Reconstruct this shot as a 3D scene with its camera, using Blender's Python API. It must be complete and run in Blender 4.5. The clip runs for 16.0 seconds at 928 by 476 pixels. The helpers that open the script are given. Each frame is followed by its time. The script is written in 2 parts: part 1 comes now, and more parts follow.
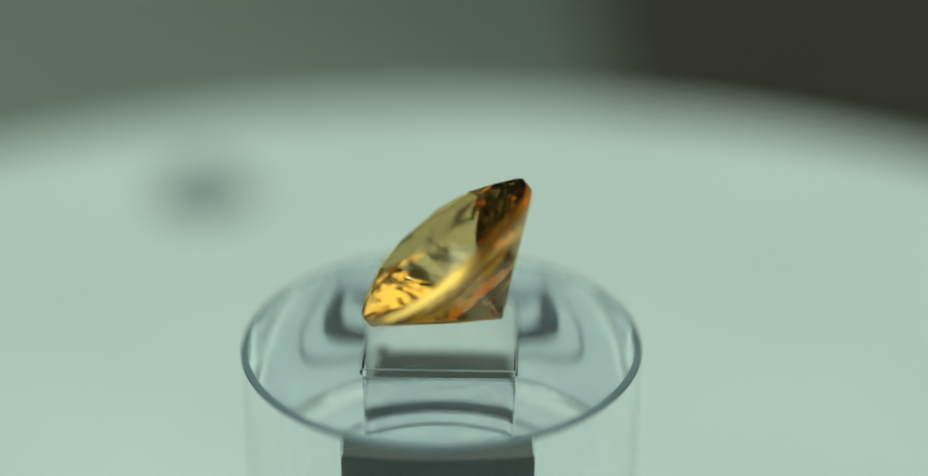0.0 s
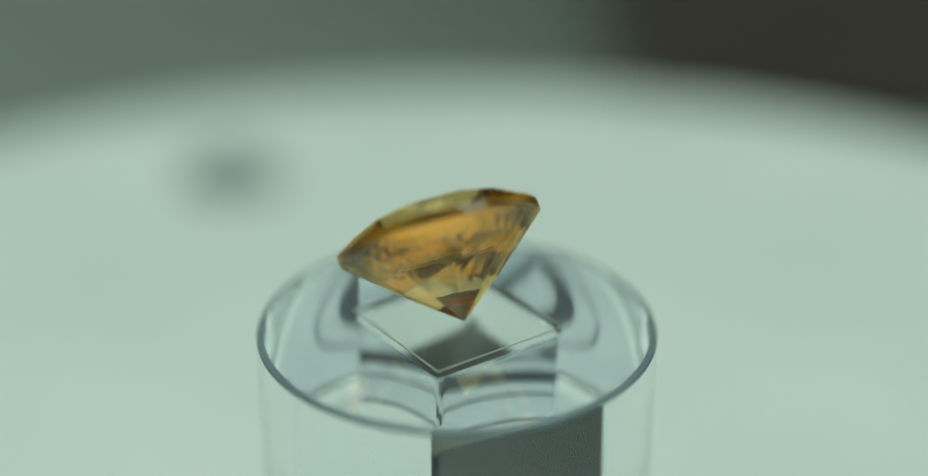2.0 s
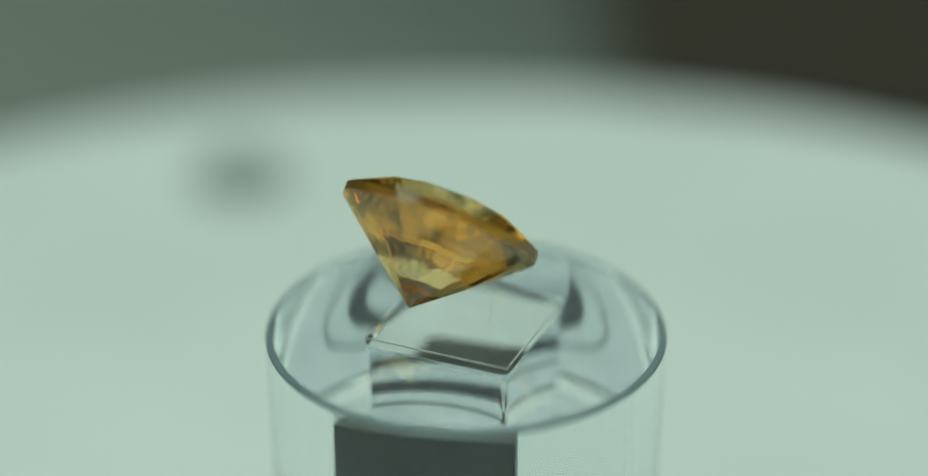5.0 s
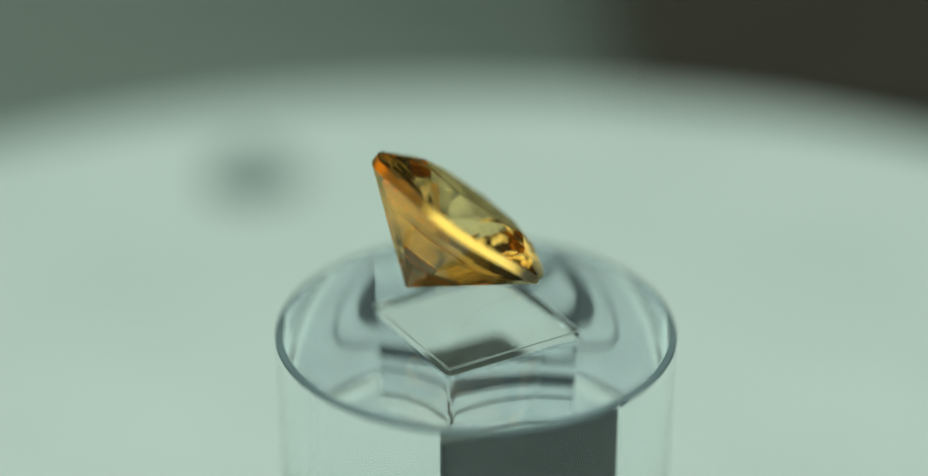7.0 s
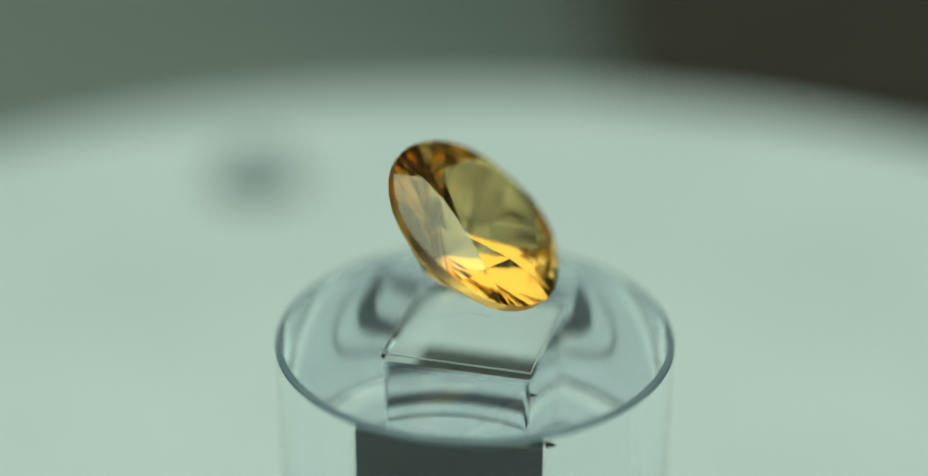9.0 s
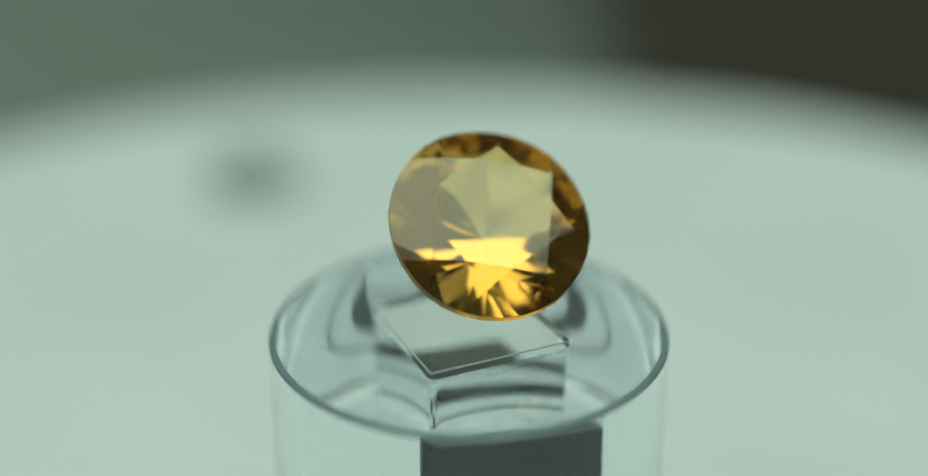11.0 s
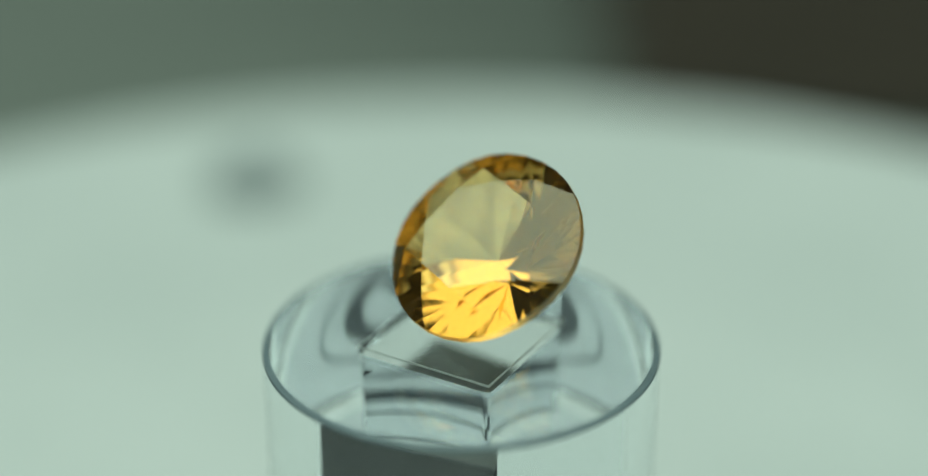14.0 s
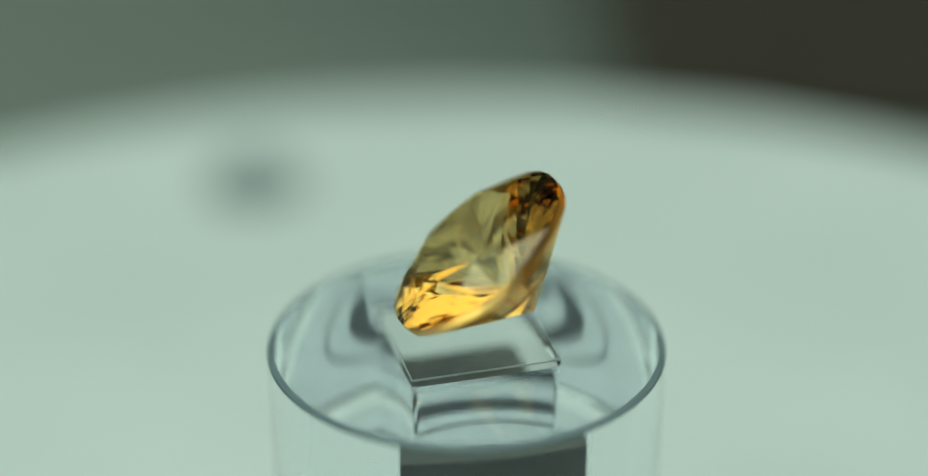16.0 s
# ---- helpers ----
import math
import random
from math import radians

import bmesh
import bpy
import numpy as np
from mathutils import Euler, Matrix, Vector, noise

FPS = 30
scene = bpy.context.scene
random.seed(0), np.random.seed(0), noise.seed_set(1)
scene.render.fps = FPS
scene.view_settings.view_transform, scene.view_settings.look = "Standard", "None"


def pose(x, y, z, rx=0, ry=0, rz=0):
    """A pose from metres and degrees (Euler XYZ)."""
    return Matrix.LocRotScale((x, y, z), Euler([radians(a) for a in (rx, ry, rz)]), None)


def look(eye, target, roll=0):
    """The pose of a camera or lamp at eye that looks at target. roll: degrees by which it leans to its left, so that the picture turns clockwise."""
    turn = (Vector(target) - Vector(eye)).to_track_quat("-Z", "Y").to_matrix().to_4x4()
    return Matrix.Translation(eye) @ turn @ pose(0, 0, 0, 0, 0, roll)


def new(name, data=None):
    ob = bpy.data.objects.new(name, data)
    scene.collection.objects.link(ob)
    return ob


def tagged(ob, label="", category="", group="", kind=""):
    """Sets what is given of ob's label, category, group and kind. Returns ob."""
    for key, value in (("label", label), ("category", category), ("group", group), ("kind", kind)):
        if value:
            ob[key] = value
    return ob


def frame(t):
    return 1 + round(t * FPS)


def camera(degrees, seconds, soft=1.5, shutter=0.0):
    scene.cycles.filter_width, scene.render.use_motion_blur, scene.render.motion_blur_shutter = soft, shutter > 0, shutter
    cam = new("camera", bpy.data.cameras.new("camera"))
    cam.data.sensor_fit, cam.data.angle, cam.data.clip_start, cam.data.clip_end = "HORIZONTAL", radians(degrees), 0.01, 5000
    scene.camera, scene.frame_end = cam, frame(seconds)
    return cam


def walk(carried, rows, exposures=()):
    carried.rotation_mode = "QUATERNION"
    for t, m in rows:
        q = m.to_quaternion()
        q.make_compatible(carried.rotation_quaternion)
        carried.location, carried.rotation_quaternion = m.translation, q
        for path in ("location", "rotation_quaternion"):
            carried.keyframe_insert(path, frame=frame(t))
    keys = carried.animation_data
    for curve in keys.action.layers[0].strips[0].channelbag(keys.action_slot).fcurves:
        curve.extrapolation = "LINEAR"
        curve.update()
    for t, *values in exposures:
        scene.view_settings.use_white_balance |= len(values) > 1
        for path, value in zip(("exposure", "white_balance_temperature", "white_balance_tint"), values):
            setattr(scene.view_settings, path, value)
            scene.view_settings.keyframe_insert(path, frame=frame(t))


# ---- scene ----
# ---------------- camera ----------------
cam = camera(31.28, 16.0, soft=1.5)
cam.data.dof.use_dof = True
cam.data.dof.focus_distance = 0.0805
cam.data.dof.aperture_fstop = 8.0
PATH = [
    (0.0, pose(0.00016, -0.07315, 0.06072, 64.374, 0, -0.178)),
    (0.5, pose(0.00016, -0.07315, 0.06194, 64.008, 0, -0.178)),
    (1.0, pose(0.00016, -0.07315, 0.06117, 64.057, 0, -0.178)),
    (1.5, pose(0.00016, -0.07315, 0.06036, 64.136, 0, -0.178)),
    (2.0, pose(0.00016, -0.07315, 0.06076, 63.851, 0, -0.178)),
    (2.5, pose(0.00016, -0.07315, 0.06072, 63.911, 0, -0.178)),
    (3.0, pose(0.00016, -0.07315, 0.06061, 63.980, 0, -0.178)),
    (3.5, pose(0.00016, -0.07315, 0.06017, 64.139, 0, -0.178)),
    (4.0, pose(0.00016, -0.07315, 0.06053, 64.006, 0, -0.178)),
    (6.5, pose(0.00016, -0.07315, 0.06033, 64.108, 0, -0.178)),
    (7.0, pose(0.00016, -0.07315, 0.06023, 64.145, 0, -0.178)),
    (7.5, pose(0.00016, -0.07315, 0.06094, 63.902, 0, -0.178)),
    (8.0, pose(0.00016, -0.07315, 0.06149, 63.741, 0, -0.178)),
    (8.5, pose(0.00016, -0.07315, 0.06145, 63.785, 0, -0.178)),
    (9.0, pose(0.00016, -0.07315, 0.06123, 63.854, 0, -0.178)),
    (11.5, pose(0.00016, -0.07315, 0.06081, 64.024, 0, -0.178)),
    (12.0, pose(0.00016, -0.07315, 0.06082, 64.062, 0, -0.178)),
    (12.5, pose(0.00016, -0.07315, 0.06137, 63.928, 0, -0.178)),
    (13.0, pose(0.00016, -0.07315, 0.06146, 63.910, 0, -0.178)),
    (13.5, pose(0.00016, -0.07315, 0.06168, 63.842, 0, -0.178)),
    (14.0, pose(0.00016, -0.07315, 0.06164, 63.860, 0, -0.178)),
    (14.5, pose(0.00016, -0.07315, 0.06136, 63.964, 0, -0.178)),
    (15.0, pose(0.00016, -0.07315, 0.06133, 63.980, 0, -0.178)),
    (15.5, pose(0.00016, -0.07315, 0.06138, 63.974, 0, -0.178)),
    (16.0, pose(0.00016, -0.07315, 0.06152, 63.928, 0, -0.178)),
]

walk(cam, PATH, exposures=[(0.0, 0.0), (16.0, 0.0)])

# ---------------- light ----------------
world = bpy.data.worlds.new("room_air")
world.use_nodes = True
scene.world = world
world.node_tree.nodes["Background"].inputs["Color"].default_value = (0.72, 0.95, 0.85, 1)
world.node_tree.nodes["Background"].inputs["Strength"].default_value = 0.05


def area_lamp(name, eye, target, sx, sy, watts, color):
    data = bpy.data.lights.new(name, "AREA")
    data.shape, data.size, data.size_y = "RECTANGLE", sx, sy
    data.energy, data.color = watts, color
    ob = new(name, data)
    ob.matrix_world = look(eye, target)
    return ob


area_lamp("ceiling_lamp_light", (0.0, -0.13, 1.085), (0.0, -0.13, 0), 2.30, 1.25, 18.2, (0.77, 1.0, 0.86))


# ---------------- materials ----------------
def material(name):
    m = bpy.data.materials.new(name)
    m.use_nodes = True
    nt = m.node_tree
    return m, nt, nt.nodes["Principled BSDF"]


def node(nt, kind, **values):
    n = nt.nodes.new(kind)
    for k, v in values.items():
        n.inputs[k.replace("_", " ")].default_value = v
    return n


def surface(name, dark, light, rough=0.5, scale=60.0, fine=900.0, bump=0.1, depth=0.0003, metal=0.0, spread=0.1):
    """Two-scale mottled surface: broad clouds and fine grain, in metres."""
    m, nt, b = material(name)
    tc = nt.nodes.new("ShaderNodeTexCoord")
    n1 = node(nt, "ShaderNodeTexNoise", Scale=scale, Detail=4.0)
    n2 = node(nt, "ShaderNodeTexNoise", Scale=fine, Detail=3.0)
    mix = nt.nodes.new("ShaderNodeMath")
    mix.operation = "MULTIPLY_ADD"
    mix.inputs[1].default_value = 0.35
    half = nt.nodes.new("ShaderNodeMath")
    half.operation = "MULTIPLY"
    half.inputs[1].default_value = 0.65
    ramp = nt.nodes.new("ShaderNodeValToRGB")
    ramp.color_ramp.elements[0].position, ramp.color_ramp.elements[1].position = 0.35, 0.65
    ramp.color_ramp.elements[0].color = (*dark, 1)
    ramp.color_ramp.elements[1].color = (*light, 1)
    bp = node(nt, "ShaderNodeBump", Strength=bump, Distance=depth)
    rr = nt.nodes.new("ShaderNodeMapRange")
    rr.inputs["To Min"].default_value, rr.inputs["To Max"].default_value = max(0, rough - spread), min(1, rough + spread)
    L = nt.links.new
    for n in (n1, n2):
        L(tc.outputs["Object"], n.inputs["Vector"])
    L(n1.outputs["Fac"], half.inputs[0])
    L(n2.outputs["Fac"], mix.inputs[0])
    L(half.outputs[0], mix.inputs[2])
    L(mix.outputs[0], ramp.inputs["Fac"])
    L(ramp.outputs["Color"], b.inputs["Base Color"])
    L(n2.outputs["Fac"], bp.inputs["Height"])
    L(bp.outputs["Normal"], b.inputs["Normal"])
    L(n1.outputs["Fac"], rr.inputs["Value"])
    L(rr.outputs["Result"], b.inputs["Roughness"])
    b.inputs["Metallic"].default_value = metal
    return m


def clear(name, color, ior, rough=0.0):
    m, nt, b = material(name)
    nt.nodes.remove(b)
    g = node(nt, "ShaderNodeBsdfGlass", IOR=ior, Roughness=rough)
    g.inputs["Color"].default_value = (*color, 1)
    nt.links.new(g.outputs[0], nt.nodes["Material Output"].inputs["Surface"])
    return m


ACRYLIC = clear("clear_acrylic", (0.966, 0.981, 0.986), 1.50)


def gem_material(name, through_tint, bounce_tint, ior, rough=0.0):
    """Clear coloured stone: each pass through the skin and each inner bounce adds colour; a little plain sheen on top."""
    m, nt, b = material(name)
    nt.nodes.remove(b)
    rf = node(nt, "ShaderNodeBsdfRefraction", IOR=ior, Roughness=rough)
    rf.inputs["Color"].default_value = (*through_tint, 1)
    gl = node(nt, "ShaderNodeBsdfGlossy", Roughness=rough)
    gl.inputs["Color"].default_value = (*bounce_tint, 1)
    sheen = node(nt, "ShaderNodeBsdfGlossy", Roughness=0.0)
    sheen.inputs["Color"].default_value = (1, 1, 1, 1)
    fr = node(nt, "ShaderNodeFresnel", IOR=ior)
    m1, m2 = nt.nodes.new("ShaderNodeMixShader"), nt.nodes.new("ShaderNodeMixShader")
    m2.inputs["Fac"].default_value = 0.06
    L = nt.links.new
    L(fr.outputs[0], m1.inputs["Fac"])
    L(rf.outputs[0], m1.inputs[1])
    L(gl.outputs[0], m1.inputs[2])
    L(m1.outputs[0], m2.inputs[1])
    L(sheen.outputs[0], m2.inputs[2])
    L(m2.outputs[0], nt.nodes["Material Output"].inputs["Surface"])
    return m


# one stone: the deeper pavilion tint stands in for light's longer path inside
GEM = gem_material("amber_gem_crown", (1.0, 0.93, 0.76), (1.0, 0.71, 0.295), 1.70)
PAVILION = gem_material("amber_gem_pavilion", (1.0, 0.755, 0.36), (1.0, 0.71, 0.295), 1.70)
GIRDLE = gem_material("ground_amber_girdle", (1.0, 0.82, 0.48), (1.0, 0.70, 0.31), 1.65, 0.3)
COVER = clear("thin_clear_film", (0.985, 0.99, 0.99), 1.16)
# pale colour paints the bright glint along the clear cover's edge
EDGE_GLINT = surface("pale_edge_glint", (0.50, 0.54, 0.53), (0.62, 0.65, 0.64), 0.35, 900, 6000, 0.1, 0.00005)
EDGE = surface("blue_grey_edge", (0.145, 0.19, 0.215), (0.20, 0.25, 0.275), 0.4, 300, 4000, 0.1, 0.0001)
PLATE = surface("white_plate", (0.64, 0.665, 0.655), (0.71, 0.725, 0.715), 0.5, 40, 1500, 0.05, 0.0001)
TABLE = surface("grey_green_table", (0.204, 0.226, 0.201), (0.242, 0.265, 0.238), 0.55, 12, 500, 0.1)
BROWN = surface("dark_brown_case", (0.120, 0.092, 0.074), (0.155, 0.118, 0.094), 0.6, 25, 700, 0.2)
DIMMER = surface("grey_dimmer", (0.36, 0.38, 0.39), (0.44, 0.46, 0.47), 0.9, 300, 4000, 0.3, 0.0001)
MID_GREY = surface("mid_grey", (0.17, 0.19, 0.20), (0.23, 0.25, 0.26), 0.7, 300, 4000, 0.2, 0.0001)
CHARCOAL = surface("charcoal_grey", (0.03, 0.037, 0.042), (0.05, 0.058, 0.064), 0.7, 300, 4000, 0.2, 0.0001)
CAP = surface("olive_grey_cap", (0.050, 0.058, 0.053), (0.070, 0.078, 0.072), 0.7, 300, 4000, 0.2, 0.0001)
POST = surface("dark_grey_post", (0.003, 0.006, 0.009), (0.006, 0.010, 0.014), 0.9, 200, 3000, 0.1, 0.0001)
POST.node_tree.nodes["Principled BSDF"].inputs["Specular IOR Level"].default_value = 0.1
STUD = surface("slate_rubber", (0.31, 0.34, 0.345), (0.38, 0.41, 0.415), 0.7, 200, 3000, 0.1, 0.0001)
# walls out of view, kept dark so gem and acrylic reflect dark
WALL = surface("dark_unseen_wall", (0.05, 0.05, 0.048), (0.07, 0.07, 0.066), 0.8, 3, 200, 0.1)
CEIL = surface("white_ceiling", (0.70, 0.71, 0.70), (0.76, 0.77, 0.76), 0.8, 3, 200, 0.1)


# ---------------- mesh helpers ----------------
def mesh_from(bm, name, mat, smooth=False):
    me = bpy.data.meshes.new(name)
    bm.normal_update()
    bm.to_mesh(me)
    bm.free()
    me.materials.append(mat)
    for p in me.polygons:
        p.use_smooth = smooth
    return me


def part(name, bm, mat, parent=None, label="", smooth=False):
    ob = new(name, mesh_from(bm, name, mat, smooth))
    ob.parent = parent
    return tagged(ob, label=label)


def lathe(bm, profile, n=128, cap_start=True, cap_end=True):
    """Turns (radius, z) points round the z axis; radius 0 makes a pole."""
    rings = []
    for rad, z in profile:
        if rad <= 0:
            rings.append([bm.verts.new((0, 0, z))])
        else:
            rings.append([bm.verts.new((rad * math.cos(2 * math.pi * k / n), rad * math.sin(2 * math.pi * k / n), z)) for k in range(n)])
    for a, b in zip(rings, rings[1:]):
        for k in range(n):
            j = (k + 1) % n
            if len(a) == 1:
                bm.faces.new((a[0], b[j], b[k]))
            elif len(b) == 1:
                bm.faces.new((a[k], a[j], b[0]))
            else:
                bm.faces.new((a[k], a[j], b[j], b[k]))
    return bm


def box_bm(x0, y0, z0, x1, y1, z1, bevel=0.0, seg=2):
    bm = bmesh.new()
    bmesh.ops.create_cube(bm, size=1)
    for v in bm.verts:
        v.co = Vector(((x0 + x1) / 2 + v.co.x * (x1 - x0), (y0 + y1) / 2 + v.co.y * (y1 - y0), (z0 + z1) / 2 + v.co.z * (z1 - z0)))
    if bevel:
        bmesh.ops.bevel(bm, geom=bm.edges[:], offset=bevel, segments=seg, affect="EDGES", profile=0.5)
    return bm


# ---------------- room, table, plate ----------------
TABLE_Z = -0.030
ob = part("table_top", box_bm(-0.9, -0.5, TABLE_Z - 0.03, 0.9, 1.1, TABLE_Z, 0.003), TABLE)
tagged(ob, "grey-green matt table top under the turntable", "table", kind="structure")
FLOOR_Z = TABLE_Z - 0.75
# unseen shell added to close the room and shape the reflections
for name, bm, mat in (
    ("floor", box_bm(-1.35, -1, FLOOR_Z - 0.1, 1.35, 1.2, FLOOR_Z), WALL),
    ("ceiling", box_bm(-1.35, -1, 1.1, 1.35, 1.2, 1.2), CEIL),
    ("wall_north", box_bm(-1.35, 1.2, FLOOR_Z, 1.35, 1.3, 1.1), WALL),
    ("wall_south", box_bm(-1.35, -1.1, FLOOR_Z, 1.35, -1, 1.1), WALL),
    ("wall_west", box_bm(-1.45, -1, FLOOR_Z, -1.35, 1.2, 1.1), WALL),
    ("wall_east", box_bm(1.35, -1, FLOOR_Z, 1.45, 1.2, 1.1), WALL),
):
    tagged(part(name, bm, mat), "plain room surface added out of view", name.split("_")[0], kind="structure")

PLATE_R, PLATE_Y = 0.0825, 0.0069


def make_plate():
    thing = tagged(new("turntable_plate"), "round white plastic plate under the clear stand", "turntable")
    thing.location = (0, PLATE_Y, 0)
    bm = bmesh.new()
    R, e = PLATE_R, 0.005
    prof = [(0, -0.010), (R - 0.002, -0.010), (R, -0.008), (R, -e)]
    prof += [(R - e + e * math.cos(a), -e + e * math.sin(a)) for a in (0.4, 0.8, 1.2, math.pi / 2)]
    prof += [(R * 0.6, 0), (0, 0)]
    part("plate", lathe(bm, prof, 160), PLATE, thing, smooth=False)
    bm = bmesh.new()
    part("base", lathe(bm, [(0, TABLE_Z), (R * 0.8, TABLE_Z), (R * 0.8, -0.0102), (0, -0.0102)], 96), PLATE, thing, "white round base below the plate")
    return thing


plate = make_plate()


# ---------------- clear stand ----------------
RAD, HIGH = 0.01006, 0.0195
HALF = 0.00373          # half side of the square hole
HOLE_TOP = HIGH - 0.0002
POST_TOP = HOLE_TOP - 0.0028
QUARTER = Matrix.Rotation(radians(45), 3, "Z")


def square_ring_bm(outer, inner, z0, z1):
    """A flat square frame turned 45 degrees, like the hole above it."""
    bm = bmesh.new()
    rows = []
    for half, z in ((outer, z0), (outer, z1), (inner, z1), (inner, z0)):
        rows.append([bm.verts.new((sx * half, sy * half, z)) for sx, sy in ((-1, -1), (1, -1), (1, 1), (-1, 1))])
    for a, b in zip(rows, rows[1:] + rows[:1]):
        for k in range(4):
            bm.faces.new((a[k], a[(k + 1) % 4], b[(k + 1) % 4], b[k]))
    bmesh.ops.rotate(bm, verts=bm.verts[:], matrix=QUARTER)
    bmesh.ops.recalc_face_normals(bm, faces=bm.faces[:])
    return bm


def make_stand():
    thing = tagged(new("display_stand"), "clear acrylic round stand with a domed square cover and dark core", "stand")
    bm = bmesh.new()
    e = 0.00017
    prof = [(0, 0.0), (RAD - e, 0.0), (RAD, e), (RAD, HIGH - e), (RAD - e * 0.3, HIGH - e * 0.3), (RAD - e, HIGH), (RAD - e - 0.00018, HIGH)]
    n = 192
    lathe(bm, prof, n)
    bm.verts.ensure_lookup_table()
    rim = bm.verts[-n:]
    # the square hole, open at the top, with a small chamfer and rounded corners

    def square(half, z, round_r, m=5):
        out = []
        for q in range(4):
            cx, cy = ((1, 1), (-1, 1), (-1, -1), (1, -1))[q]
            for k in range(m):
                a = math.pi / 2 * (q + k / (m - 1))
                out.append(bm.verts.new(QUARTER @ Vector((cx * (half - round_r) + round_r * math.cos(a), cy * (half - round_r) + round_r * math.sin(a), z))))
        return out
    loops = [square(HALF + 0.00012, HIGH, 0.0004), square(HALF, HIGH - 0.00012, 0.00034), square(HALF, 0.0012, 0.00034)]
    for a, b in zip(loops, loops[1:]):
        for k in range(len(a)):
            j = (k + 1) % len(a)
            bm.faces.new((a[k], a[j], b[j], b[k]))
    bm.faces.new(loops[-1])
    edges = [bm.edges.get((rim[k], rim[(k + 1) % n])) for k in range(n)]
    edges += [bm.edges.get((loops[0][k], loops[0][(k + 1) % len(loops[0])])) for k in range(len(loops[0]))]
    bmesh.ops.triangle_fill(bm, use_beauty=True, use_dissolve=False, edges=edges, normal=(0, 0, 1))
    bmesh.ops.recalc_face_normals(bm, faces=bm.faces[:])
    body = part("body", bm, ACRYLIC, thing, "clear polished acrylic cylinder", smooth=True)
    body.data.set_sharp_from_angle(angle=radians(14))
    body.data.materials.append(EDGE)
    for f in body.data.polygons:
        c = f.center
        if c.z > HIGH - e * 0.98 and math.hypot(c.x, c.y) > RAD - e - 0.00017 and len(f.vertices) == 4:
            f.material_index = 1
    body.visible_shadow = False
    k = HALF - 0.0001
    post = box_bm(-k, -k, POST_TOP - 0.0065, k, k, POST_TOP - 0.00006, 0.00004)
    bmesh.ops.rotate(post, verts=post.verts[:], matrix=QUARTER)
    slope = 0.075           # the post is cut a little askew

    def askew(b):
        for v in b.verts:
            if v.co.z > POST_TOP - 0.001:
                v.co.z += slope * (v.co.y - v.co.x) / math.sqrt(2)
    askew(post)
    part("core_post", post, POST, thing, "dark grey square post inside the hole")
    cap = box_bm(-k + 0.0001, -k + 0.0001, POST_TOP - 0.0000598, k - 0.0001, k - 0.0001, POST_TOP, 0.00001)
    bmesh.ops.rotate(cap, verts=cap.verts[:], matrix=QUARTER)
    askew(cap)
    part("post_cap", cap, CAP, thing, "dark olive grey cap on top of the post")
    # grey disc added below the body to dim its overbright inside
    dimmer = bmesh.new()
    lathe(dimmer, [(0, -0.0005), (RAD * 0.92, -0.0005), (RAD * 0.92, -0.0002), (0, -0.0002)], 96)
    part("foot_pad", dimmer, DIMMER, thing, "pale grey round disc added under the body to dim its inside")
    # two rings added below: their reflections make the dark patches and outline inside
    part("gasket", lathe(bmesh.new(), [(0.0050, -0.00018), (0.0059, -0.00018), (0.0059, -0.00006), (0.0050, -0.00006), (0.0050, -0.00018)], 96), CHARCOAL, thing, "dark ring added under the body for the dark patches mirrored in it")
    part("groove", lathe(bmesh.new(), [(0.0070, -0.00019), (0.00716, -0.00019), (0.00716, -0.00008), (0.0070, -0.00008), (0.0070, -0.00019)], 96), MID_GREY, thing, "thin grey ring added under the body for the outline mirrored in it")
    # chips on the edges of the hole and a speck on the top
    rnd = random.Random(4)

    def chip(x, y, z, w, h, turn):
        b = bmesh.new()
        pts = [(-w, -h * 0.2), (-w * 0.3, -h), (w * 0.4, -h * 0.5), (w, 0.1 * h), (w * 0.3, h * 0.6), (-w * 0.5, h)]
        ring = [[b.verts.new((px * rnd.uniform(0.8, 1.2), d, pz)) for px, pz in pts] for d in (-0.00004, 0.00004)]
        b.faces.new(ring[0])
        b.faces.new(ring[1][::-1])
        for k in range(6):
            j = (k + 1) % 6
            b.faces.new((ring[0][k], ring[1][k], ring[1][j], ring[0][j]))
        bmesh.ops.recalc_face_normals(b, faces=b.faces[:])
        bmesh.ops.transform(b, matrix=Matrix.Translation((x, y, z)) @ Matrix.Rotation(turn, 4, "Z"), verts=b.verts[:])
        return b
    dg = HALF * math.sqrt(2) - 0.0004
    part("chip", chip(-dg, 0, HIGH - 0.0026, 0.0006, 0.0002, radians(60)), POST, thing, "small dark chip at the edge of the hole")
    part("chip", chip(dg, 0, HIGH - 0.0095, 0.0003, 0.00045, radians(100)), POST, thing, "small dark chip at the edge of the hole")
    return thing


stand = make_stand()
STAND_Z = 0.0005


# ---------------- gem ----------------
GEM_R = 0.00507


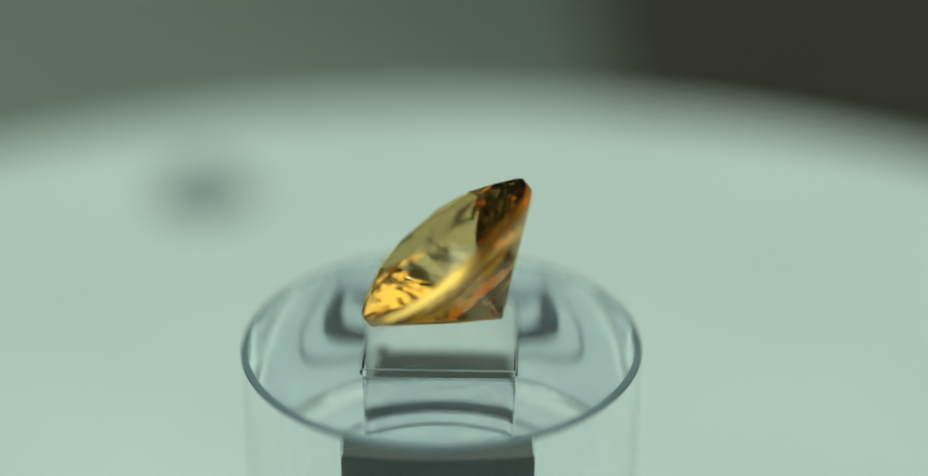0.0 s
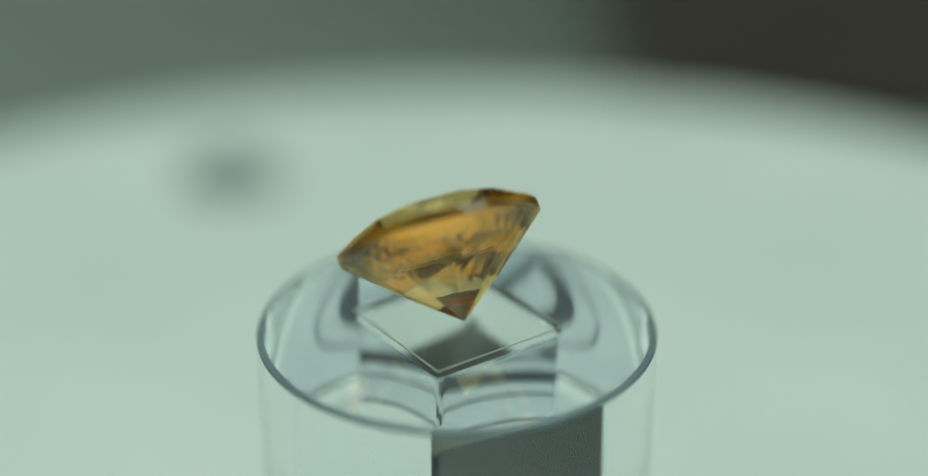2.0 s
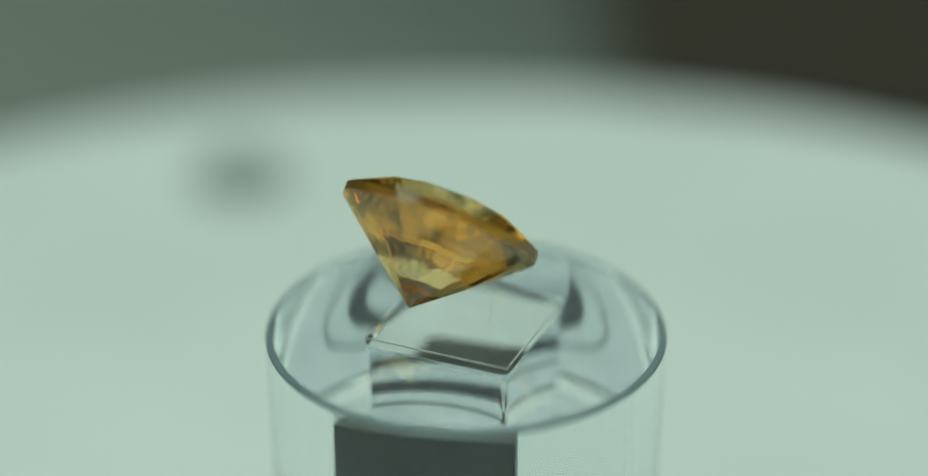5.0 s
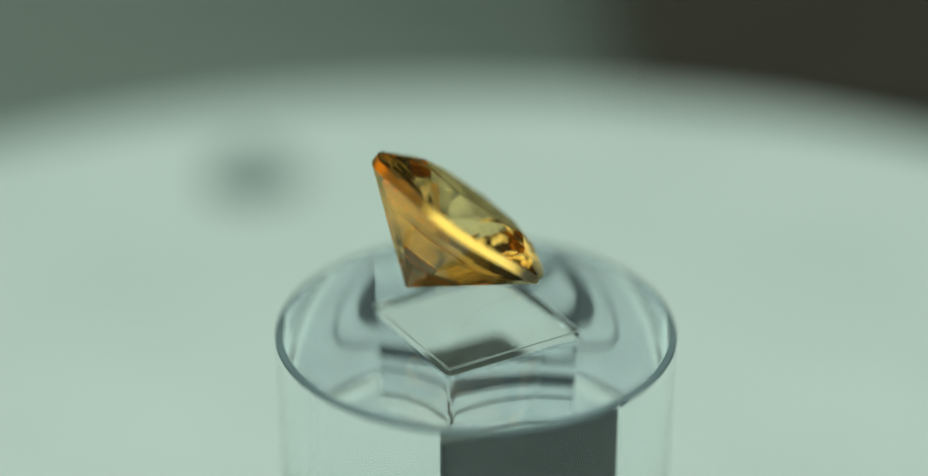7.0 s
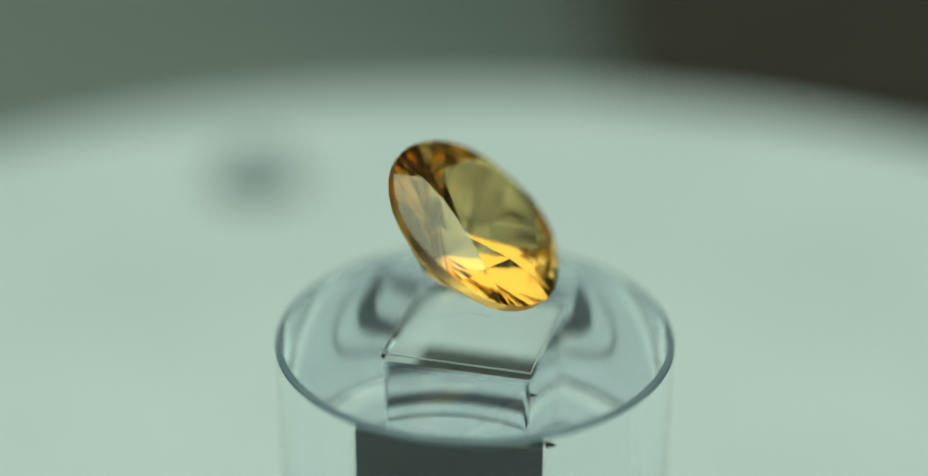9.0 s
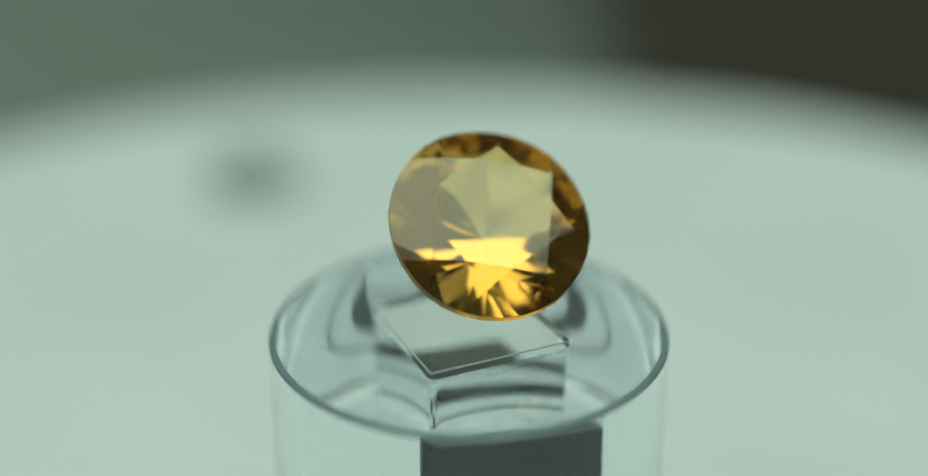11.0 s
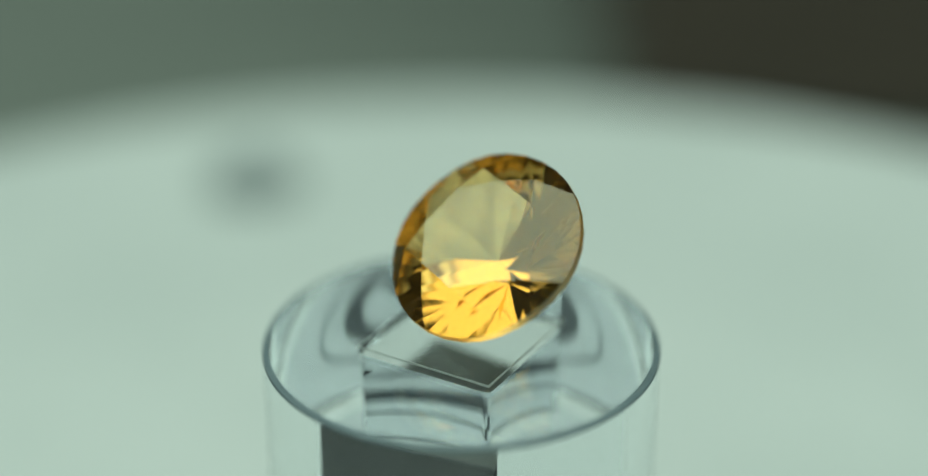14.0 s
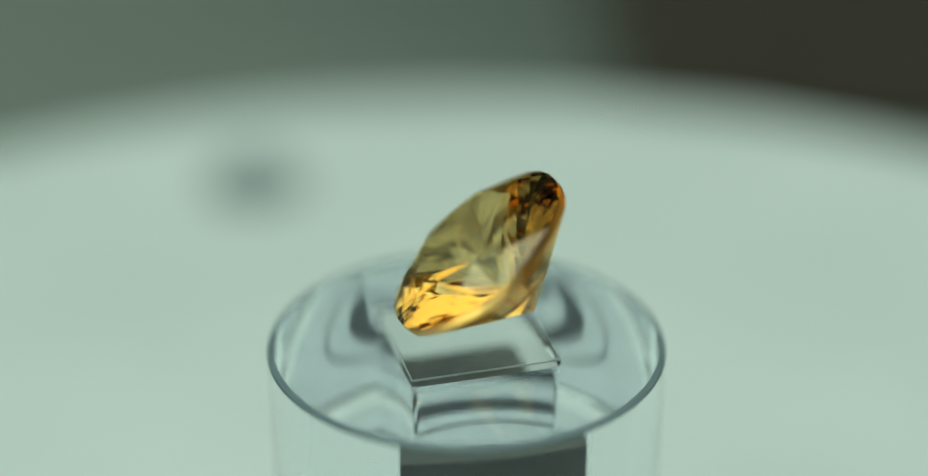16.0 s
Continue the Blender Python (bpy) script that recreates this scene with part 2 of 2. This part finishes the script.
def make_gem():
    """Round brilliant: table, stars, kites, upper girdle, girdle, lower girdle, pavilion mains."""
    R, gird = GEM_R, 0.00046
    table_r, crown, pav = 0.60 * R, 0.252 * R, 0.868 * R
    bm = bmesh.new()

    def ring(n, rad, z, off=0.0):
        return [bm.verts.new((rad * math.cos(2 * math.pi * (k + off) / n), rad * math.sin(2 * math.pi * (k + off) / n), z)) for k in range(n)]
    table = ring(8, table_r, crown, 0.5)
    gu = ring(32, R, gird / 2)
    gl = ring(32, R, -gird / 2)
    for v in gu + gl:                       # the outline is slightly out of round
        a = math.atan2(v.co.y, v.co.x)
        w = 1 + 0.010 * math.sin(2 * a + 0.6) + 0.006 * math.sin(3 * a + 2.0)
        v.co.x, v.co.y = v.co.x * w, v.co.y * w
        v.co.z += 0.00006 * math.sin(5 * a + 1.0)
    # a kite's plane runs from the table corner to the girdle
    mid_r, low_r = 0.78 * R, 0.40 * R
    flat = math.cos(math.pi / 8)
    mid = ring(8, mid_r, crown - (mid_r * flat - table_r) / (R - table_r) * (crown - gird / 2), 0.0)
    # a main's plane runs from the culet to the girdle
    low = ring(8, low_r, -pav + low_r * flat / R * (pav - gird / 2), 0.0)
    cul = bm.verts.new((0, 0, -pav))
    cut = random.Random(7)                  # hand-cut facets meet a little unevenly
    for v in low + mid:
        v.co *= cut.uniform(0.985, 1.015)
        v.co.z += cut.uniform(-1, 1) * 0.00003
    F = bm.faces.new
    groups = {"table": [], "crown": [], "girdle": [], "pavilion": []}
    groups["table"].append(F(table))
    for k in range(8):
        a, b = table[k - 1], table[k]
        m2 = mid[(k + 1) % 8]
        g = [gu[(4 * k + j) % 32] for j in range(5)]
        # star, two halves of a kite, two upper girdle facets
        groups["crown"] += [F((a, mid[k], b)), F((b, mid[k], g[2])), F((b, g[2], m2)), F((mid[k], g[0], g[1], g[2])), F((m2, g[2], g[3], g[4]))]
    for k in range(32):
        j = (k + 1) % 32
        groups["girdle"].append(F((gl[k], gl[j], gu[j], gu[k])))
    for k in range(8):
        n2 = (k + 1) % 8
        g = [gl[(4 * k + j) % 32] for j in range(5)]
        # two halves of a main, two lower girdle facets
        groups["pavilion"] += [F((cul, g[2], low[k])), F((cul, low[n2], g[2])), F((low[k], g[2], g[1], g[0])), F((low[n2], g[4], g[3], g[2]))]
    bmesh.ops.recalc_face_normals(bm, faces=bm.faces[:])
    bm.faces.index_update()
    faces = {key: [[v.co.copy() for v in f.verts] for f in fs] for key, fs in groups.items()}
    bm.free()
    thing = tagged(new("gemstone"), "round brilliant-cut amber gemstone lying tilted on the clear stand", "gemstone")
    for key, fs in faces.items():
        pb, seen = bmesh.new(), {}
        for f in fs:
            corners = []
            for co in f:
                tag = co.to_tuple(9)
                if tag not in seen:
                    seen[tag] = pb.verts.new(co)
                corners.append(seen[tag])
            pb.faces.new(corners)
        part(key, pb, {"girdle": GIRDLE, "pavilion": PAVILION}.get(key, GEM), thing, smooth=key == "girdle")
    return thing


gem = make_gem()
TILT, AZ, SPIN = 39.5, 215.85, -16.5
GEM_IN_STAND = Matrix.Translation((0.00108, -0.00069, HIGH + 0.00549)) @ pose(0, 0, 0, 0, 0, AZ) @ pose(0, 0, 0, 0, TILT, 0) @ pose(0, 0, 0, 0, 0, SPIN)


# ---------------- domed cover under the gem ----------------
LID, LID_WALL, LID_EDGE, LID_POWER = HALF + 0.00003, 0.00014, 0.00036, 2.6


def swell(x, y):
    """Share of the dome's height at a place on the square, 0 at its edges and 1 in the middle."""
    return max(0, 1 - abs(x / LID) ** LID_POWER) * max(0, 1 - abs(y / LID) ** LID_POWER)


def dome_height():
    """The height at which the dome just meets the underside of the stone."""
    best = 1.0
    back = QUARTER.inverted()
    for child in gem.children:
        for f in child.data.polygons:
            cs = [GEM_IN_STAND @ child.data.vertices[v].co for v in f.vertices]
            for a, b in zip(cs[1:], cs[2:]):
                for i in range(13):
                    for j in range(13 - i):
                        p = cs[0] + (a - cs[0]) * (i / 12) + (b - cs[0]) * (j / 12)
                        q = back @ p
                        s = swell(q.x, q.y)
                        if s > 0.15:
                            best = min(best, (p.z - HIGH - LID_EDGE) / s)
    return best - 0.000004


def make_lid():
    """Thin clear square cover with a pillow-shaped top and low upright sides."""
    high, n = dome_height(), 28
    bm = bmesh.new()

    def sheet(half, drop):
        ticks = [math.sin(math.pi / 2 * (2 * k / n - 1)) for k in range(n + 1)]
        return [[bm.verts.new(QUARTER @ Vector((half * a, half * b, HIGH + LID_EDGE - drop + high * swell(LID * a, LID * b)))) for a in ticks] for b in ticks]

    def border(g):
        return g[0][:-1] + [row[-1] for row in g[:-1]] + g[-1][:0:-1] + [row[0] for row in g[:0:-1]]
    outer, inner = sheet(LID, 0), sheet(LID - LID_WALL, LID_WALL)
    for g in (outer, inner):
        for r in range(n):
            for c in range(n):
                bm.faces.new((g[r][c], g[r][c + 1], g[r + 1][c + 1], g[r + 1][c]))
    a, b = border(outer), border(inner)
    for k in range(len(a)):
        j = (k + 1) % len(a)
        bm.faces.new((a[k], a[j], b[j], b[k]))
    bmesh.ops.recalc_face_normals(bm, faces=bm.faces[:])
    ob = part("domed_cover", bm, COVER, stand, "clear domed square cover on which the gemstone lies", smooth=True)
    ob.data.set_sharp_from_angle(angle=radians(35))
    ob.visible_shadow = False
    part("edge_strip", square_ring_bm(LID + 0.00002, LID - 0.00003, HIGH + LID_EDGE - 0.00006, HIGH + LID_EDGE + 0.00001), EDGE_GLINT, stand, "pale strip painting the bright glint round the clear cover")



def make_marks():
    """A hair scratch and dust on the cover, and a lint on the flat top."""
    high, back = dome_height(), QUARTER.inverted()

    def on_top(x, y):
        q = back @ Vector((x, y, 0))
        inside = max(abs(q.x), abs(q.y)) < LID
        return Vector((x, y, HIGH + (LID_EDGE + high * swell(q.x, q.y) if inside else 0) + 0.000012))

    def thread(points, w):
        """A thin three-sided thread along the points."""
        bm, rows = bmesh.new(), []
        for k, p in enumerate(points):
            along = (points[min(k + 1, len(points) - 1)] - points[max(k - 1, 0)]).normalized()
            side = along.cross(Vector((0, 0, 1))).normalized()
            r = w * (0.35 if k in (0, len(points) - 1) else 1)
            rows.append([bm.verts.new(p + side * r), bm.verts.new(p - side * r), bm.verts.new(p + Vector((0, 0, r)))])
        for a, b in zip(rows, rows[1:]):
            for k in range(3):
                bm.faces.new((a[k], a[(k + 1) % 3], b[(k + 1) % 3], b[k]))
        bm.faces.new(rows[0]), bm.faces.new(rows[-1])
        bmesh.ops.recalc_face_normals(bm, faces=bm.faces[:])
        return bm
    rnd = random.Random(11)
    line = [on_top(0.00010 - 0.00215 * f + 0.00006 * math.sin(5 * f), 0.00312 - 0.0035 * f + 0.0001 * math.sin(9 * f)) for f in (k / 14 for k in range(15))]
    part("scratch", thread(line, 0.000008), MID_GREY, stand, "fine hair scratch across the clear cover")
    lint = [on_top(-0.0045 + 0.0006 * f, 0.0056 + 0.0007 * f + 0.00025 * math.sin(3.2 * f)) for f in (k / 8 for k in range(9))]
    part("lint", thread(lint, 0.000016), POST, stand, "short dark lint lying on the flat top")
    for x, y in ((-0.00188, 0.00033), (0.00094, -0.00282), (-0.00122, -0.00284), (-0.0025, -0.0012)):
        p = on_top(x, y)
        bits = [p + Vector((0.00006 * k, rnd.uniform(-1, 1) * 0.00004, 0)) for k in range(3)]
        part("speck", thread(bits, 0.00003), CHARCOAL, stand, "small dark dust speck")


make_lid()
make_marks()


# ---------------- things round the plate ----------------
def make_stud():
    thing = tagged(new("rubber_stud"), "small round slate-grey stud lying on the white plate", "stud")
    thing.location = (-0.0199, 0.0622, 0)
    R = 0.0042
    part("base", lathe(bmesh.new(), [(0, 0.0), (R, 0.0), (R, 0.0011), (R * 0.96, 0.0013), (0, 0.0013)], 48), STUD, thing)
    part("cap", lathe(bmesh.new(), [(0, 0.0013)] + [(R * 0.9 * math.cos(a), 0.0013 + 0.0022 * math.sin(a)) for a in (0, 0.3, 0.6, 0.9, 1.2, 1.4)] + [(0, 0.0035)], 48), STUD, thing)
    return thing


stud = make_stud()


def make_case():
    thing = tagged(new("storage_case"), "dark brown case standing behind the white plate", "case")
    thing.location = (0.023, 0.141, TABLE_Z)
    part("body", box_bm(0, 0, 0, 0.40, 0.25, 0.16, 0.004, 3), BROWN, thing)
    part("lid", box_bm(-0.003, -0.003, 0.1605, 0.403, 0.253, 0.20, 0.004, 3), BROWN, thing)
    return thing


make_case()


# ---------------- what moves ----------------
# the turntable creeps a little on the table: seconds, sideways shift and turn as seen from the camera's foot
CREEP = [
    (0, -0.00133, -1.927), (0.5, -0.00163, -1.996), (1, -0.00143, -1.891),
    (1.5, -0.00098, -1.141), (2, -0.00026, -0.483), (2.5, -0.00022, -0.335),
    (3, 0.00016, -0.178), (3.5, 0.00043, -0.038), (4, 0.00000, -0.197),
    (6.5, -0.00013, 0.391), (7, 0.00000, 0.466), (7.5, 0.00017, 0.543),
    (8, 0.00037, 0.691), (8.5, 0.00064, 0.878), (9, 0.00041, 0.746),
    (11.5, 0.00083, 0.813), (12, 0.00083, 0.792), (12.5, 0.00171, 1.113),
    (13, 0.00180, 1.186), (13.5, 0.00173, 1.190), (14, 0.00167, 1.204),
    (14.5, 0.00155, 1.154), (15, 0.00138, 1.080), (15.5, 0.00136, 1.067),
    (16, 0.00109, 0.948),
    ]
FOOT_X, FOOT_Y, FOOT_TURN = 0.00016, -0.07315, -0.178


def creep(t):
    x, turn = (float(np.interp(t, [r[0] for r in CREEP], [r[k] for r in CREEP])) for k in (1, 2))
    return pose(FOOT_X, FOOT_Y, 0, 0, 0, FOOT_TURN) @ pose(x, FOOT_Y, 0, 0, 0, turn).inverted()


TURN = [(0, -48.5), (0.5, -61.5), (1, -74.3), (1.5, -88.5), (2, -100), (2.5, -111.2), (3, -121.5), (3.5, -130), (4, -141.5),
        (5.2, -161.5), (6.5, -182.3), (7, -193.8), (7.5, -208), (8, -219.8), (8.5, -229), (9, -239.3), (10.2, -268), (11.5, -299), (12, -304.8),
        (12.5, -312), (13, -317.8), (13.5, -329.5), (14, -344.5), (14.5, -356.8), (15, -363.8), (15.5, -372.5), (16, -388.5)]


def motions():
    for thing in (plate, stud):
        still = Matrix.Translation(thing.location)
        walk(thing, [(r[0], creep(r[0]) @ still) for r in CREEP])
    walk(stand, [(t, creep(t) @ pose(0, 0, STAND_Z, 0, 0, a)) for t, a in TURN])
    walk(gem, [(t, creep(t) @ pose(0, 0, STAND_Z, 0, 0, a) @ GEM_IN_STAND) for t, a in TURN])


motions()
